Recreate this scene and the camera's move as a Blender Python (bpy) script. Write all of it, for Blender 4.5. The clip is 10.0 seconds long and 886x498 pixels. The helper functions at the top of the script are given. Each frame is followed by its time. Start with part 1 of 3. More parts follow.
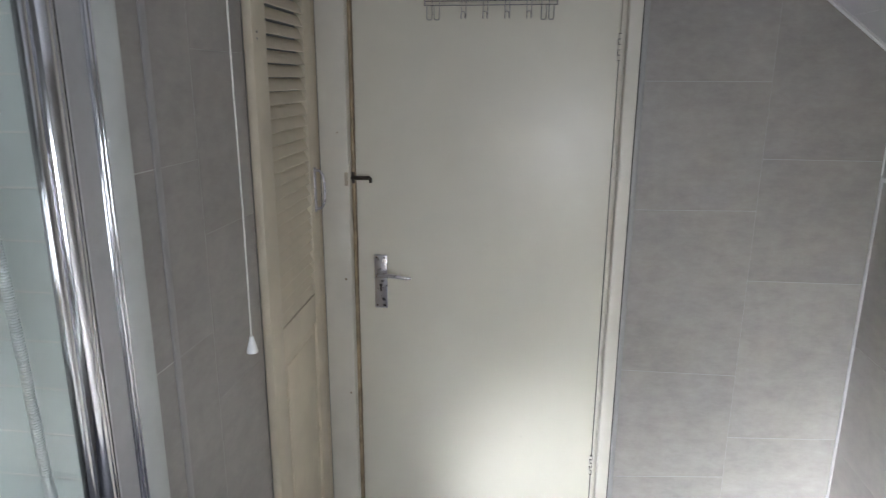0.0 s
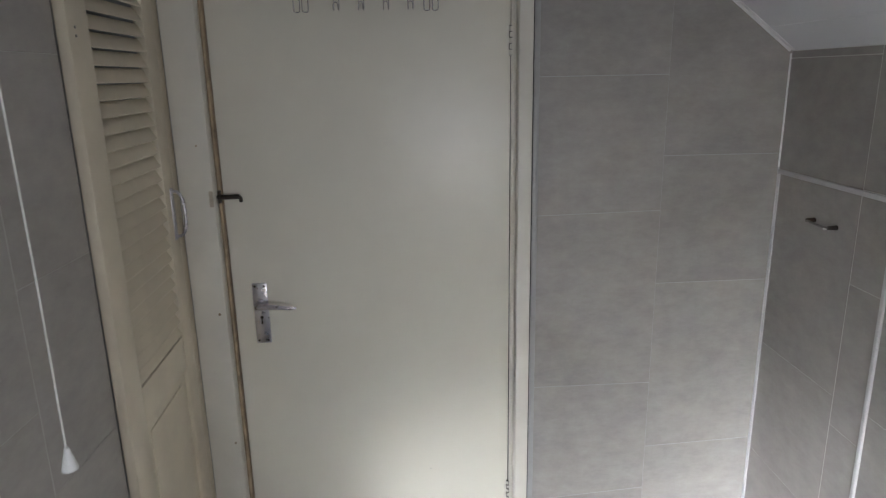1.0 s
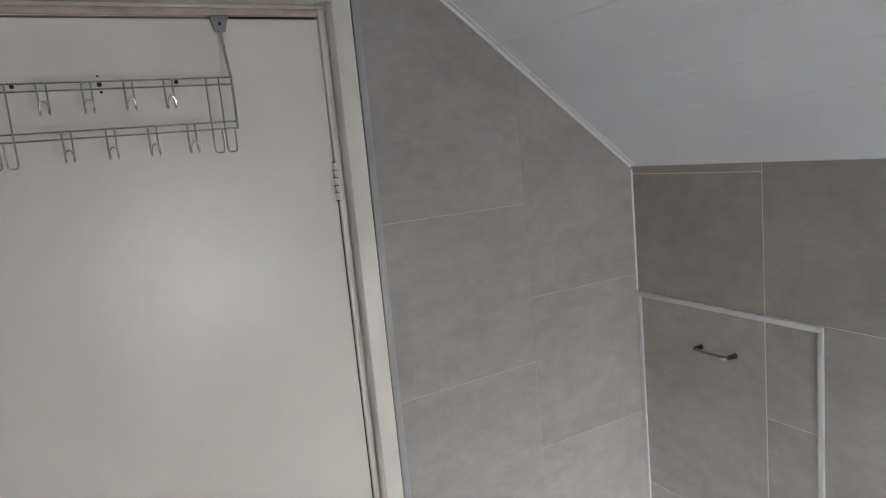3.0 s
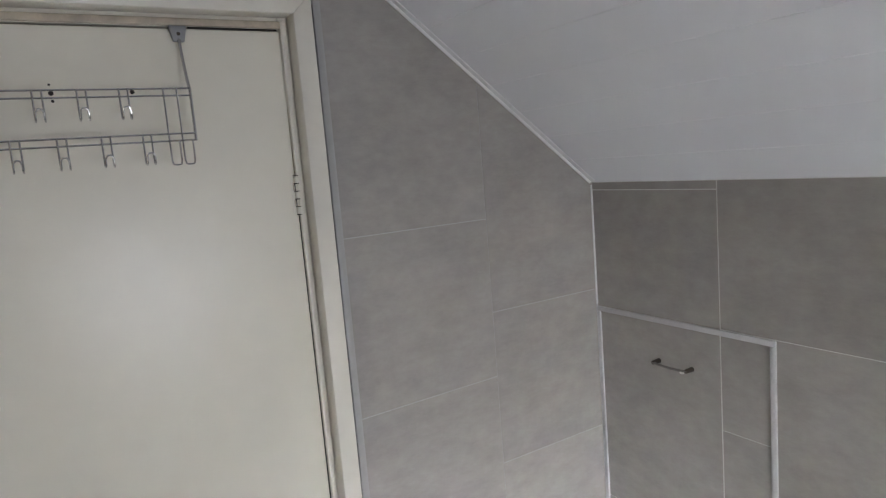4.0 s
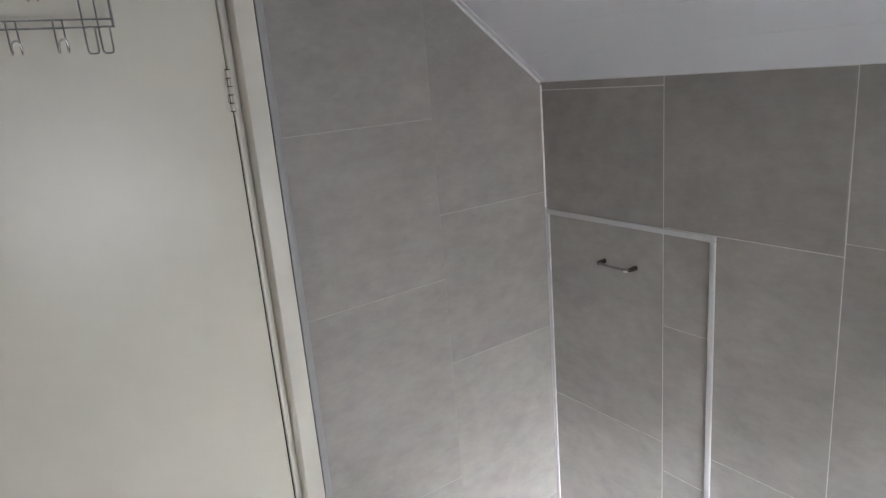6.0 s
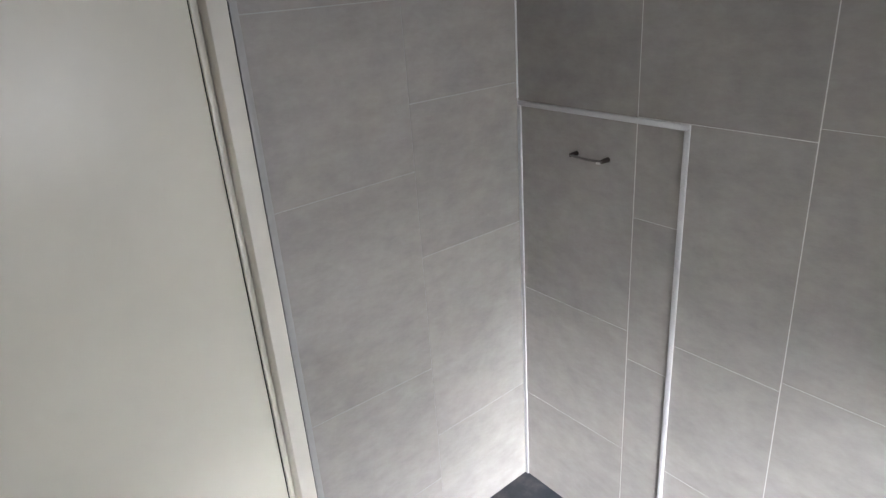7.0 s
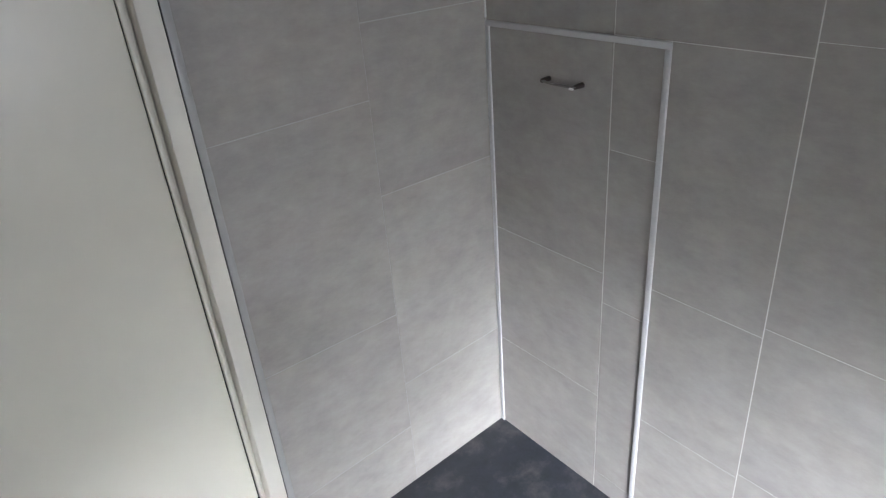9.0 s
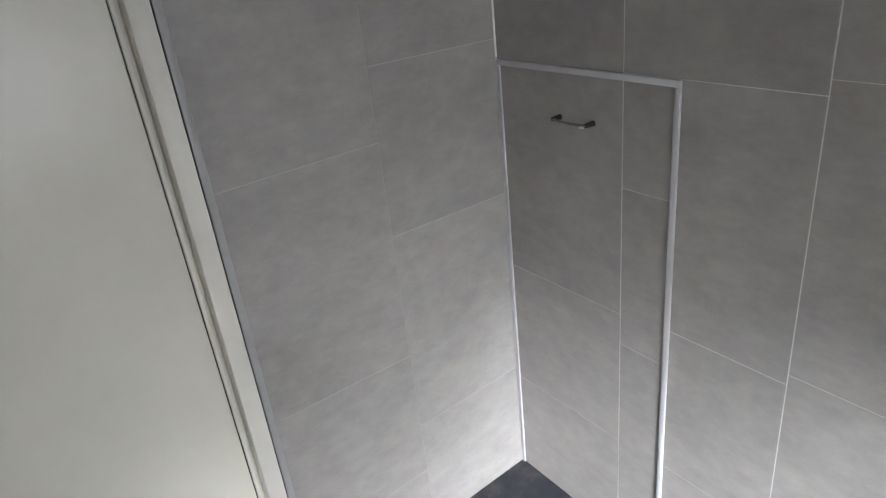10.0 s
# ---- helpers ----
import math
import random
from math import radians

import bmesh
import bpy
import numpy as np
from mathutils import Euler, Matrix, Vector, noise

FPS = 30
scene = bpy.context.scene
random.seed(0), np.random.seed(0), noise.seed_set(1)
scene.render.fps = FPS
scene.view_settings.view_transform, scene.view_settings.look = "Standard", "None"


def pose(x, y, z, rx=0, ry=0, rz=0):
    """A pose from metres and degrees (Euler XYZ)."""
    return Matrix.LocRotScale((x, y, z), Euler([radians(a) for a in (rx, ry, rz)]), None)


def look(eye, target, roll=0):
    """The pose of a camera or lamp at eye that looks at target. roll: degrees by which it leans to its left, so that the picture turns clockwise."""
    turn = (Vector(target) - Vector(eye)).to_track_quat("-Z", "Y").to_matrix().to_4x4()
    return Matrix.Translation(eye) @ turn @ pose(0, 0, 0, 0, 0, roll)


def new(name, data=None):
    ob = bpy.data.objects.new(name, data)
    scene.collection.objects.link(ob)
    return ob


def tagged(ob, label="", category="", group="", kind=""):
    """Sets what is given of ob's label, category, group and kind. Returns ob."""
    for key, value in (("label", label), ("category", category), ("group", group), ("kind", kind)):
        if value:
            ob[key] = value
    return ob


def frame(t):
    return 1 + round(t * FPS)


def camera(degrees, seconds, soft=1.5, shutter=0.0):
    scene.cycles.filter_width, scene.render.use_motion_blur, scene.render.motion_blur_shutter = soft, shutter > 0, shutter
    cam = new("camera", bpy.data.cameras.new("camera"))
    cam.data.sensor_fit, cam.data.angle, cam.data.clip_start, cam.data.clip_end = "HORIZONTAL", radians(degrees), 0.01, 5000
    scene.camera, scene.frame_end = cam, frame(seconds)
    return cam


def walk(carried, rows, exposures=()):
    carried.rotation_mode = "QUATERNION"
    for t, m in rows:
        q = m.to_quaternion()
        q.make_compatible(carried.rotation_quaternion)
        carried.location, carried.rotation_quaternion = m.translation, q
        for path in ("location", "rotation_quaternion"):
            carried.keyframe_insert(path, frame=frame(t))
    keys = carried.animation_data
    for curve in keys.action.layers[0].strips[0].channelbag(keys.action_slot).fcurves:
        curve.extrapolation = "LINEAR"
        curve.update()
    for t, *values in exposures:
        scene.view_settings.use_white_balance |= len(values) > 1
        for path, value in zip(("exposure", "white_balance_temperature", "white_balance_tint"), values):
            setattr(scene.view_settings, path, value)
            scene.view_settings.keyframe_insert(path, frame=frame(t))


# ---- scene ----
cam = camera(67.8, 10.0, soft=1.2, shutter=0.22)
PATH = [
    (0, (0.099, -0.257, 1.571), (-0.168, 1.661, 1.07), 0.3),
    (0.5, (0.11, -0.172, 1.568), (0.024, 1.764, 1.071), -1.0),
    (1, (0.073, -0.011, 1.575), (0.138, 1.922, 1.066), -1.1),
    (1.5, (-0.123, 0.251, 1.609), (0.203, 2.157, 1.097), -2.4),
    (2, (-0.077, 0.439, 1.645), (0.453, 2.322, 1.231), -3.3),
    (2.2, (-0.070, 0.486, 1.632), (0.486, 2.388, 1.351), -2.2),
    (2.5, (-0.101, 0.554, 1.687), (0.601, 2.404, 1.395), -1.9),
    (2.9, (-0.14, 0.623, 1.707), (0.789, 2.365, 1.391), -4.5),
    (3, (-0.121, 0.613, 1.716), (0.788, 2.369, 1.421), -5.4),
    (4.5, (-0.119, 0.619, 1.72), (0.951, 2.286, 1.442), -4.7),
    (5, (-0.113, 0.615, 1.708), (0.98, 2.259, 1.39), -5.1),
    (6.5, (-0.079, 0.616, 1.646), (0.995, 2.174, 0.997), -4.7),
    (7, (-0.087, 0.639, 1.619), (1.003, 2.125, 0.842), -4.2),
    (7.5, (-0.072, 0.642, 1.59), (1.003, 2.109, 0.756), -3.3),
    (8, (-0.047, 0.642, 1.58), (1.014, 2.095, 0.708), -3.5),
    (8.5, (-0.019, 0.664, 1.558), (1.033, 2.084, 0.621), -4.2),
    (9, (0.055, 0.683, 1.552), (1.094, 2.112, 0.613), -4.8),
    (9.5, (0.079, 0.676, 1.558), (1.089, 2.154, 0.666), -6.1),
    (10, (0.117, 0.679, 1.566), (1.105, 2.193, 0.71), -6.6),
]
walk(cam, [(t, look(eye, target, roll)) for t, eye, target, roll in PATH],
     exposures=[(0.0, 1.81, 6200, 13), (1.0, 1.49, 6280, 14), (1.5, 1.87, 6300, 14), (2.0, 2.05, 6350, 14), (3.0, 2.15, 6280, 14), (4.5, 2.21, 6260, 15),
                (6.5, 2.03, 6260, 15), (7.5, 1.96, 6180, 15), (8.5, 1.8, 6040, 14), (9.0, 1.71, 6040, 14), (10.0, 1.72, 6120, 14)])

# ---- light ----
SUN_EL, SUN_AZ = 20.0, 26.0   # height, and turn towards +x of the way it travels (+y)
world = bpy.data.worlds.new("sky")
scene.world = world
world.use_nodes = True
wn = world.node_tree.nodes
sky = wn.new("ShaderNodeTexSky")
sky.sky_type = 'NISHITA'
sky.sun_disc = False
sky.sun_elevation = radians(SUN_EL)
sky.sun_rotation = radians(180 + SUN_AZ)
wn["Background"].inputs["Strength"].default_value = 0.05
world.node_tree.links.new(sky.outputs[0], wn["Background"].inputs["Color"])

sun = new("sun", bpy.data.lights.new("sun", "SUN"))
sun.data.energy, sun.data.angle, sun.data.color = 6.0, radians(24), (0.95, 0.98, 1.0)
sun.matrix_world = look((0, 0, 0), (math.sin(radians(SUN_AZ)) * math.cos(radians(SUN_EL)),
                                    math.cos(radians(SUN_AZ)) * math.cos(radians(SUN_EL)), -math.sin(radians(SUN_EL))))

# ---- plan (metres) ----
DOOR_Y = 2.0                 # face of the door leaf
WALL_Y = 1.960               # face of the panels beside the door
WALL_X = 1.172               # face of the panels on the knee wall
LEFT_X = -0.64               # face of the partition on the other side
BACK_Y = -1.0                # face of the window wall
SHOWER_Y = 0.866             # tiled end wall of the shower
FAR_X = -1.5
KNEE_Z, SLOPE = 1.627, 38.2  # top of the knee wall, pitch of the ceiling
FLAT_Z = 2.42
DOOR_L, DOOR_R, DOOR_TOP = -0.526, 0.350, 2.012
LIGHT_OPENINGS = ((-1.48, -0.98, 0.60, 1.14), (-0.26, 0.84, 0.50, 1.32))   # x0, x1, z0, z1 of two unseen windows; the first added to light the door's foot
TS = math.tan(radians(SLOPE))


def slope_z(x):
    return KNEE_Z + (WALL_X - x) * TS


def floor_z(x):
    """The worn floor falls a little towards the door."""
    return -0.006 - 0.073 * (1.165 - max(x, -0.56))


LOW = floor_z(-1.0)          # floor level at the shower and the cupboard
FOOT_R, FOOT_L = floor_z(0.37) + 0.001, LOW + 0.001
FLAT_X = WALL_X - (FLAT_Z - KNEE_Z) / TS

day = new("daylight", bpy.data.lights.new("daylight", "AREA"))
day.data.shape, day.data.size, day.data.size_y = 'RECTANGLE', 0.50, 0.42
day.data.energy, day.data.color = 2.9, (0.92, 0.965, 1.0)
day.matrix_world = look((0.37, BACK_Y - 0.03, 1.10), (0.37, 1.0, 1.10))

# ---- materials ----


def material(name, color, rough=0.5, metal=0.0, spec=0.5):
    m = bpy.data.materials.new(name)
    m.use_nodes = True
    b = m.node_tree.nodes["Principled BSDF"]
    b.inputs["Base Color"].default_value = (*color, 1)
    b.inputs["Roughness"].default_value = rough
    b.inputs["Metallic"].default_value = metal
    b.inputs["Specular IOR Level"].default_value = spec
    return m, m.node_tree, b


def node(nt, kind, **values):
    n = nt.nodes.new(kind)
    for k, v in values.items():
        n.inputs[k].default_value = v
    return n


def coords(nt, scale=(1, 1, 1), jitter=False):
    tc = nt.nodes.new("ShaderNodeTexCoord")
    mp = nt.nodes.new("ShaderNodeMapping")
    mp.inputs["Scale"].default_value = scale
    nt.links.new(tc.outputs["Object"], mp.inputs["Vector"])
    if jitter:
        oi = nt.nodes.new("ShaderNodeObjectInfo")
        mu = nt.nodes.new("ShaderNodeMath")
        mu.operation = 'MULTIPLY'
        mu.inputs[1].default_value = 37.0
        nt.links.new(oi.outputs["Random"], mu.inputs[0])
        co = nt.nodes.new("ShaderNodeCombineXYZ")
        for k in range(3):
            nt.links.new(mu.outputs[0], co.inputs[k])
        nt.links.new(co.outputs[0], mp.inputs["Location"])
    return mp.outputs[0]


def ramp(nt, fac, stops):
    r = nt.nodes.new("ShaderNodeValToRGB")
    el = r.color_ramp.elements
    while len(el) < len(stops):
        el.new(0.5)
    for e, (p, c) in zip(el, stops):
        e.position, e.color = p, (*c, 1) if len(c) == 3 else c
    nt.links.new(fac, r.inputs[0])
    return r.outputs[0]


def noise_tex(nt, vec, scale, detail=4.0, rough=0.55, distort=0.0):
    n = node(nt, "ShaderNodeTexNoise", Scale=scale, Detail=detail, Roughness=rough, Distortion=distort)
    nt.links.new(vec, n.inputs["Vector"])
    return n.outputs["Fac"]


def mix(nt, fac, a, b, kind='MIX'):
    m = nt.nodes.new("ShaderNodeMix")
    m.data_type, m.blend_type = 'RGBA', kind
    for src, sock in ((fac, m.inputs[0]), (a, m.inputs[6]), (b, m.inputs[7])):
        if isinstance(src, (int, float)):
            sock.default_value = src
        elif isinstance(src, tuple):
            sock.default_value = (*src, 1)
        else:
            nt.links.new(src, sock)
    return m.outputs[2]


def bump(nt, b, height, strength=0.2, distance=0.002):
    n = node(nt, "ShaderNodeBump", Strength=strength, Distance=distance)
    nt.links.new(height, n.inputs["Height"])
    nt.links.new(n.outputs[0], b.inputs["Normal"])


def blend(nt, terms, base=1.0):
    """base + the sum of gain * (noise - 0.5), as one number."""
    out = None
    for fac, gain in terms:
        m = nt.nodes.new("ShaderNodeMath")
        m.operation = 'MULTIPLY_ADD'
        nt.links.new(fac, m.inputs[0])
        m.inputs[1].default_value = gain
        if out is None:
            m.inputs[2].default_value = base - 0.5 * sum(g for _, g in terms)
        else:
            nt.links.new(out, m.inputs[2])
        out = m.outputs[0]
    return out


def concrete_panel():
    m, nt, b = material("concrete_look_panel", (0.33, 0.32, 0.31), 0.33)
    n1 = noise_tex(nt, coords(nt, (1, 1, 1.6), True), 3.2, 3, 0.5)
    n2 = noise_tex(nt, coords(nt, (1, 1, 1.5), True), 17, 5, 0.62)
    n3 = noise_tex(nt, coords(nt, (1, 1, 3.2), True), 26, 4, 0.65)
    n4 = noise_tex(nt, coords(nt, (1, 1, 1.4), True), 5.5, 2, 0.5)
    n5 = noise_tex(nt, coords(nt, (1, 1, 4.0), True), 95, 2, 0.6)
    light = blend(nt, ((n1, 0.34), (n2, 0.46), (n3, 0.16), (n5, 0.08)))
    tone = mix(nt, n4, (0.346, 0.320, 0.288), (0.330, 0.311, 0.298))
    v = nt.nodes.new("ShaderNodeVectorMath")
    v.operation = 'SCALE'
    nt.links.new(tone, v.inputs[0])
    nt.links.new(light, v.inputs["Scale"])
    nt.links.new(v.outputs[0], b.inputs["Base Color"])
    nt.links.new(blend(nt, ((n2, 0.12),), 0.345), b.inputs["Roughness"])
    bump(nt, b, n3, 0.10, 0.0006)
    return m


def paint(name, color, rough, dirt=0.12, scale=2.0, grime=(0.55, 0.42, 0.28)):
    m, nt, b = material(name, color, rough)
    v = coords(nt)
    a = ramp(nt, noise_tex(nt, v, scale, 5, 0.6), [(0.35, (0, 0, 0)), (0.75, (1, 1, 1))])
    lo = tuple(x * (1 - dirt) for x in color)
    c = mix(nt, a, color, lo)
    spots = ramp(nt, noise_tex(nt, v, 22, 6, 0.75), [(0.72, (0, 0, 0)), (0.95, (0.30,) * 3)])
    c = mix(nt, spots, c, tuple(x * g for x, g in zip(color, (0.9, 0.86, 0.78))))
    nt.links.new(c, b.inputs["Base Color"])
    rr = ramp(nt, noise_tex(nt, v, 9, 4), [(0.3, (rough * 0.95,) * 3), (0.7, (rough * 1.10,) * 3)])
    nt.links.new(rr, b.inputs["Roughness"])
    bump(nt, b, noise_tex(nt, coords(nt, (1, 1, 0.35)), 140, 3, 0.6), 0.08, 0.0006)
    return m


def slate_floor():
    m, nt, b = material("slate_vinyl", (0.03, 0.032, 0.038), 0.34)
    v = coords(nt)
    cloud = noise_tex(nt, v, 10.0, 6, 0.66, 0.1)
    patch = ramp(nt, cloud, [(0.22, (0.018, 0.022, 0.032)), (0.52, (0.030, 0.033, 0.043)), (0.63, (0.062, 0.062, 0.067)), (0.76, (0.115, 0.11, 0.108))])
    fine = ramp(nt, noise_tex(nt, v, 26, 6, 0.7, 0.0), [(0.3, (0.75,) * 3), (0.7, (1.3,) * 3)])
    nt.links.new(mix(nt, 0.7, patch, fine, 'MULTIPLY'), b.inputs["Base Color"])
    nt.links.new(ramp(nt, cloud, [(0.2, (0.28,) * 3), (0.8, (0.36,) * 3)]), b.inputs["Roughness"])
    bump(nt, b, noise_tex(nt, v, 30, 6, 0.7), 0.08, 0.001)
    return m


def chrome():
    m, nt, b = material("chrome", (0.74, 0.75, 0.79), 0.11, 1.0)
    nt.links.new(ramp(nt, noise_tex(nt, coords(nt), 3, 3), [(0.3, (0.10,) * 3), (0.75, (0.12,) * 3)]), b.inputs["Roughness"])
    return m


def plain(name, color, rough, metal=0.0, var=0.12, scale=25.0):
    m, nt, b = material(name, color, rough, metal)
    f = noise_tex(nt, coords(nt), scale, 4, 0.6)
    nt.links.new(ramp(nt, f, [(0.3, tuple(c * (1 - var) for c in color)), (0.7, tuple(min(1, c * (1 + var)) for c in color))]), b.inputs["Base Color"])
    nt.links.new(ramp(nt, f, [(0.3, (rough * 0.8,) * 3), (0.7, (min(1, rough * 1.2),) * 3)]), b.inputs["Roughness"])
    return m


def glass():
    m, nt, b = material("clear_glass", (0.93, 0.97, 0.95), 0.02)
    b.inputs["Transmission Weight"].default_value = 1.0
    b.inputs["IOR"].default_value = 1.45
    return m


M_TILE = concrete_panel()
M_DOOR = paint("cream_door_paint", (0.76, 0.72, 0.62), 0.30, 0.05)
M_FRAME = paint("cream_frame_paint", (0.78, 0.74, 0.655), 0.40, 0.12, 5)
M_LOUVRE = paint("ivory_louvre_paint", (0.72, 0.635, 0.49), 0.42, 0.14, 6)
M_CEIL = plain("white_pvc_ceiling", (0.84, 0.84, 0.86), 0.18, 0, 0.008, 3.0)
M_WHITE = plain("white_plastic", (0.80, 0.80, 0.79), 0.35, 0, 0.02, 8)
M_TRIM = plain("grey_pvc_trim", (0.55, 0.545, 0.545), 0.37, 0, 0.02, 8)
M_STRIP = plain("panel_end_strip", (0.37, 0.36, 0.352), 0.37, 0, 0.05)
M_GROUT = plain("pale_joint", (0.66, 0.65, 0.62), 0.6, 0, 0.08, 40)
M_JOINT = plain("grey_joint", (0.43, 0.42, 0.405), 0.6, 0, 0.08, 40)
M_PARTJOINT = plain("soft_grey_joint", (0.50, 0.49, 0.475), 0.6, 0, 0.06, 40)
M_PALE = paint("pale_shower_tile", (0.63, 0.67, 0.655), 0.25, 0.08, 4)
M_PLASTER = paint("grey_plaster", (0.34, 0.335, 0.325), 0.6, 0.06)
M_FLOOR = slate_floor()
M_CHROME = chrome()
M_WIRE = plain("worn_chrome_wire", (0.58, 0.57, 0.56), 0.20, 1.0, 0.01, 20)
M_DARKMETAL = plain("dark_bronze", (0.075, 0.062, 0.052), 0.38, 0.7, 0.3, 60)
M_PEWTER = plain("dull_pewter", (0.20, 0.185, 0.175), 0.42, 0.6, 0.2, 60)
M_NICKEL = plain("satin_nickel", (0.58, 0.56, 0.60), 0.30, 1.0, 0.03, 60)
M_GREYPL = plain("grey_bracket_plastic", (0.28, 0.28, 0.29), 0.45)
# near-black that stands in for shade in gaps, slots and holes
M_BLACK = plain("black_recess_shade", (0.018, 0.013, 0.010), 0.85)
M_BROWN = plain("grimy_wood_and_gap_shade", (0.38, 0.29, 0.19), 0.7, 0, 0.35, 18)
M_LIP = plain("stained_cream_edge", (0.50, 0.43, 0.34), 0.5, 0, 0.2, 30)
M_CORD = plain("white_cord", (0.76, 0.75, 0.71), 0.75, 0, 0.1, 90)
M_HOSE = plain("ribbed_steel", (0.86, 0.87, 0.88), 0.37, 0.85, 0.03, 40)
M_SATIN = plain("satin_aluminium", (0.50, 0.50, 0.51), 0.42, 0.35, 0.06, 30)
M_ENDTRIM = plain("off_white_trim", (0.62, 0.64, 0.62), 0.4, 0, 0.06, 12)
M_GLASS = glass()

# ---- mesh helpers ----


def part(name, bm, mat, parent=None, label="", smooth=False):
    me = bpy.data.meshes.new(name)
    bmesh.ops.recalc_face_normals(bm, faces=bm.faces[:])
    bm.to_mesh(me)
    bm.free()
    me.materials.append(mat)
    if smooth:
        for p in me.polygons:
            p.use_smooth = True
        me.set_sharp_from_angle(angle=radians(40))
    ob = new(name, me)
    if parent is not None:
        ob.parent = parent
    if label:
        tagged(ob, label)
    return ob


def box(x0, x1, y0, y1, z0, z1, bevel=0.0, bm=None, seg=2):
    one = bmesh.new()
    bmesh.ops.create_cube(one, size=1)
    for v in one.verts:
        v.co = Vector(((x0 + x1) / 2 + v.co.x * (x1 - x0), (y0 + y1) / 2 + v.co.y * (y1 - y0), (z0 + z1) / 2 + v.co.z * (z1 - z0)))
    if bevel:
        bmesh.ops.bevel(one, geom=one.edges[:], offset=bevel, segments=seg, affect='EDGES', profile=0.5)
    return join(bm, one)


def join(bm, one):
    if bm is None:
        return one
    me = bpy.data.meshes.new("tmp")
    one.to_mesh(me)
    one.free()
    bm.from_mesh(me)
    bpy.data.meshes.remove(me)
    return bm


def rod(a, b, r, n=12, bm=None, r2=None, bevel=0.0):
    a, b = Vector(a), Vector(b)
    one = bmesh.new()
    bmesh.ops.create_cone(one, cap_ends=True, segments=n, radius1=r, radius2=r if r2 is None else r2, depth=(b - a).length)
    if bevel:
        caps = [e for f in one.faces if len(f.verts) == n for e in f.edges]
        bmesh.ops.bevel(one, geom=caps, offset=bevel, segments=2, affect='EDGES', profile=0.5)
    m = Matrix.Translation((a + b) / 2) @ (b - a).to_track_quat('Z', 'Y').to_matrix().to_4x4()
    bmesh.ops.transform(one, matrix=m, verts=one.verts)
    return join(bm, one)


def tube(points, r, n=8, bm=None, radii=None):
    """A round wire along a line of points."""
    one = bmesh.new()
    pts = [Vector(p) for p in points]
    rings = []
    side = None
    for i, p in enumerate(pts):
        d = (pts[min(i + 1, len(pts) - 1)] - pts[max(i - 1, 0)]).normalized()
        if side is None:
            side = d.orthogonal().normalized()
        side = (side - d * side.dot(d)).normalized()
        up = d.cross(side)
        rr = radii[i] if radii else r
        rings.append([one.verts.new(p + (side * math.cos(2 * math.pi * k / n) + up * math.sin(2 * math.pi * k / n)) * rr) for k in range(n)])
    for a, b in zip(rings, rings[1:]):
        for k in range(n):
            one.faces.new((a[k], a[(k + 1) % n], b[(k + 1) % n], b[k]))
    one.faces.new(rings[0][::-1])
    one.faces.new(rings[-1])
    return join(bm, one)


def smooth_line(points, steps=6):
    """Catmull-Rom through the points."""
    p = [Vector(q) for q in points]
    p = [2 * p[0] - p[1]] + p + [2 * p[-1] - p[-2]]
    out = []
    for i in range(1, len(p) - 2):
        for k in range(steps):
            t = k / steps
            a, b, c, d = p[i - 1:i + 3]
            out.append(0.5 * ((2 * b) + (c - a) * t + (2 * a - 5 * b + 4 * c - d) * t * t + (3 * b - a - 3 * c + d) * t ** 3))
    return out + [p[-2]]


def prism(poly, depth, chamfer=0.0004):
    """A board in the local xz plane, its front face at y = 0 with a small chamfer, its back at y = depth."""
    bm = bmesh.new()
    c = Vector((sum(p[0] for p in poly) / len(poly), 0, sum(p[1] for p in poly) / len(poly)))
    n = len(poly)
    outer = [Vector((x, 0, z)) for x, z in poly]
    area = sum(poly[i][0] * poly[(i + 1) % n][1] - poly[(i + 1) % n][0] * poly[i][1] for i in range(n))
    if area < 0:
        outer.reverse()
    inner = []
    for i in range(n):
        d1 = (outer[i] - outer[i - 1]).normalized()
        d2 = (outer[(i + 1) % n] - outer[i]).normalized()
        n1, n2 = Vector((-d1.z, 0, d1.x)), Vector((-d2.z, 0, d2.x))
        inner.append(outer[i] + (n1 + n2) * (chamfer / (1 + n1.dot(n2))))
    rows = [[bm.verts.new(v) for v in inner], [bm.verts.new(v + Vector((0, chamfer, 0))) for v in outer], [bm.verts.new(v + Vector((0, depth, 0))) for v in outer]]
    for a, b in zip(rows, rows[1:]):
        for k in range(n):
            bm.faces.new((a[k], a[(k + 1) % n], b[(k + 1) % n], b[k]))
    bm.faces.new(rows[0])
    bm.faces.new(rows[2])
    return bm


def thing(name, at, label, category, group=""):
    ob = new(name)
    ob.empty_display_size = 0.05
    ob.location = at
    return tagged(ob, label, category, group)


def under(ob, parent):
    """Keeps world coordinates of a part whose parent is not at the origin."""
    ob.matrix_parent_inverse = Matrix.Translation(parent.location).inverted()
    return ob


def piece(name, bm, mat, parent, label="", smooth=False):
    return under(part(name, bm, mat, parent, label, smooth), parent)


# ---- structure ----
def structure(name, bm, mat, label):
    return tagged(part(name, bm, mat), label, name.split("_")[0], kind="structure")


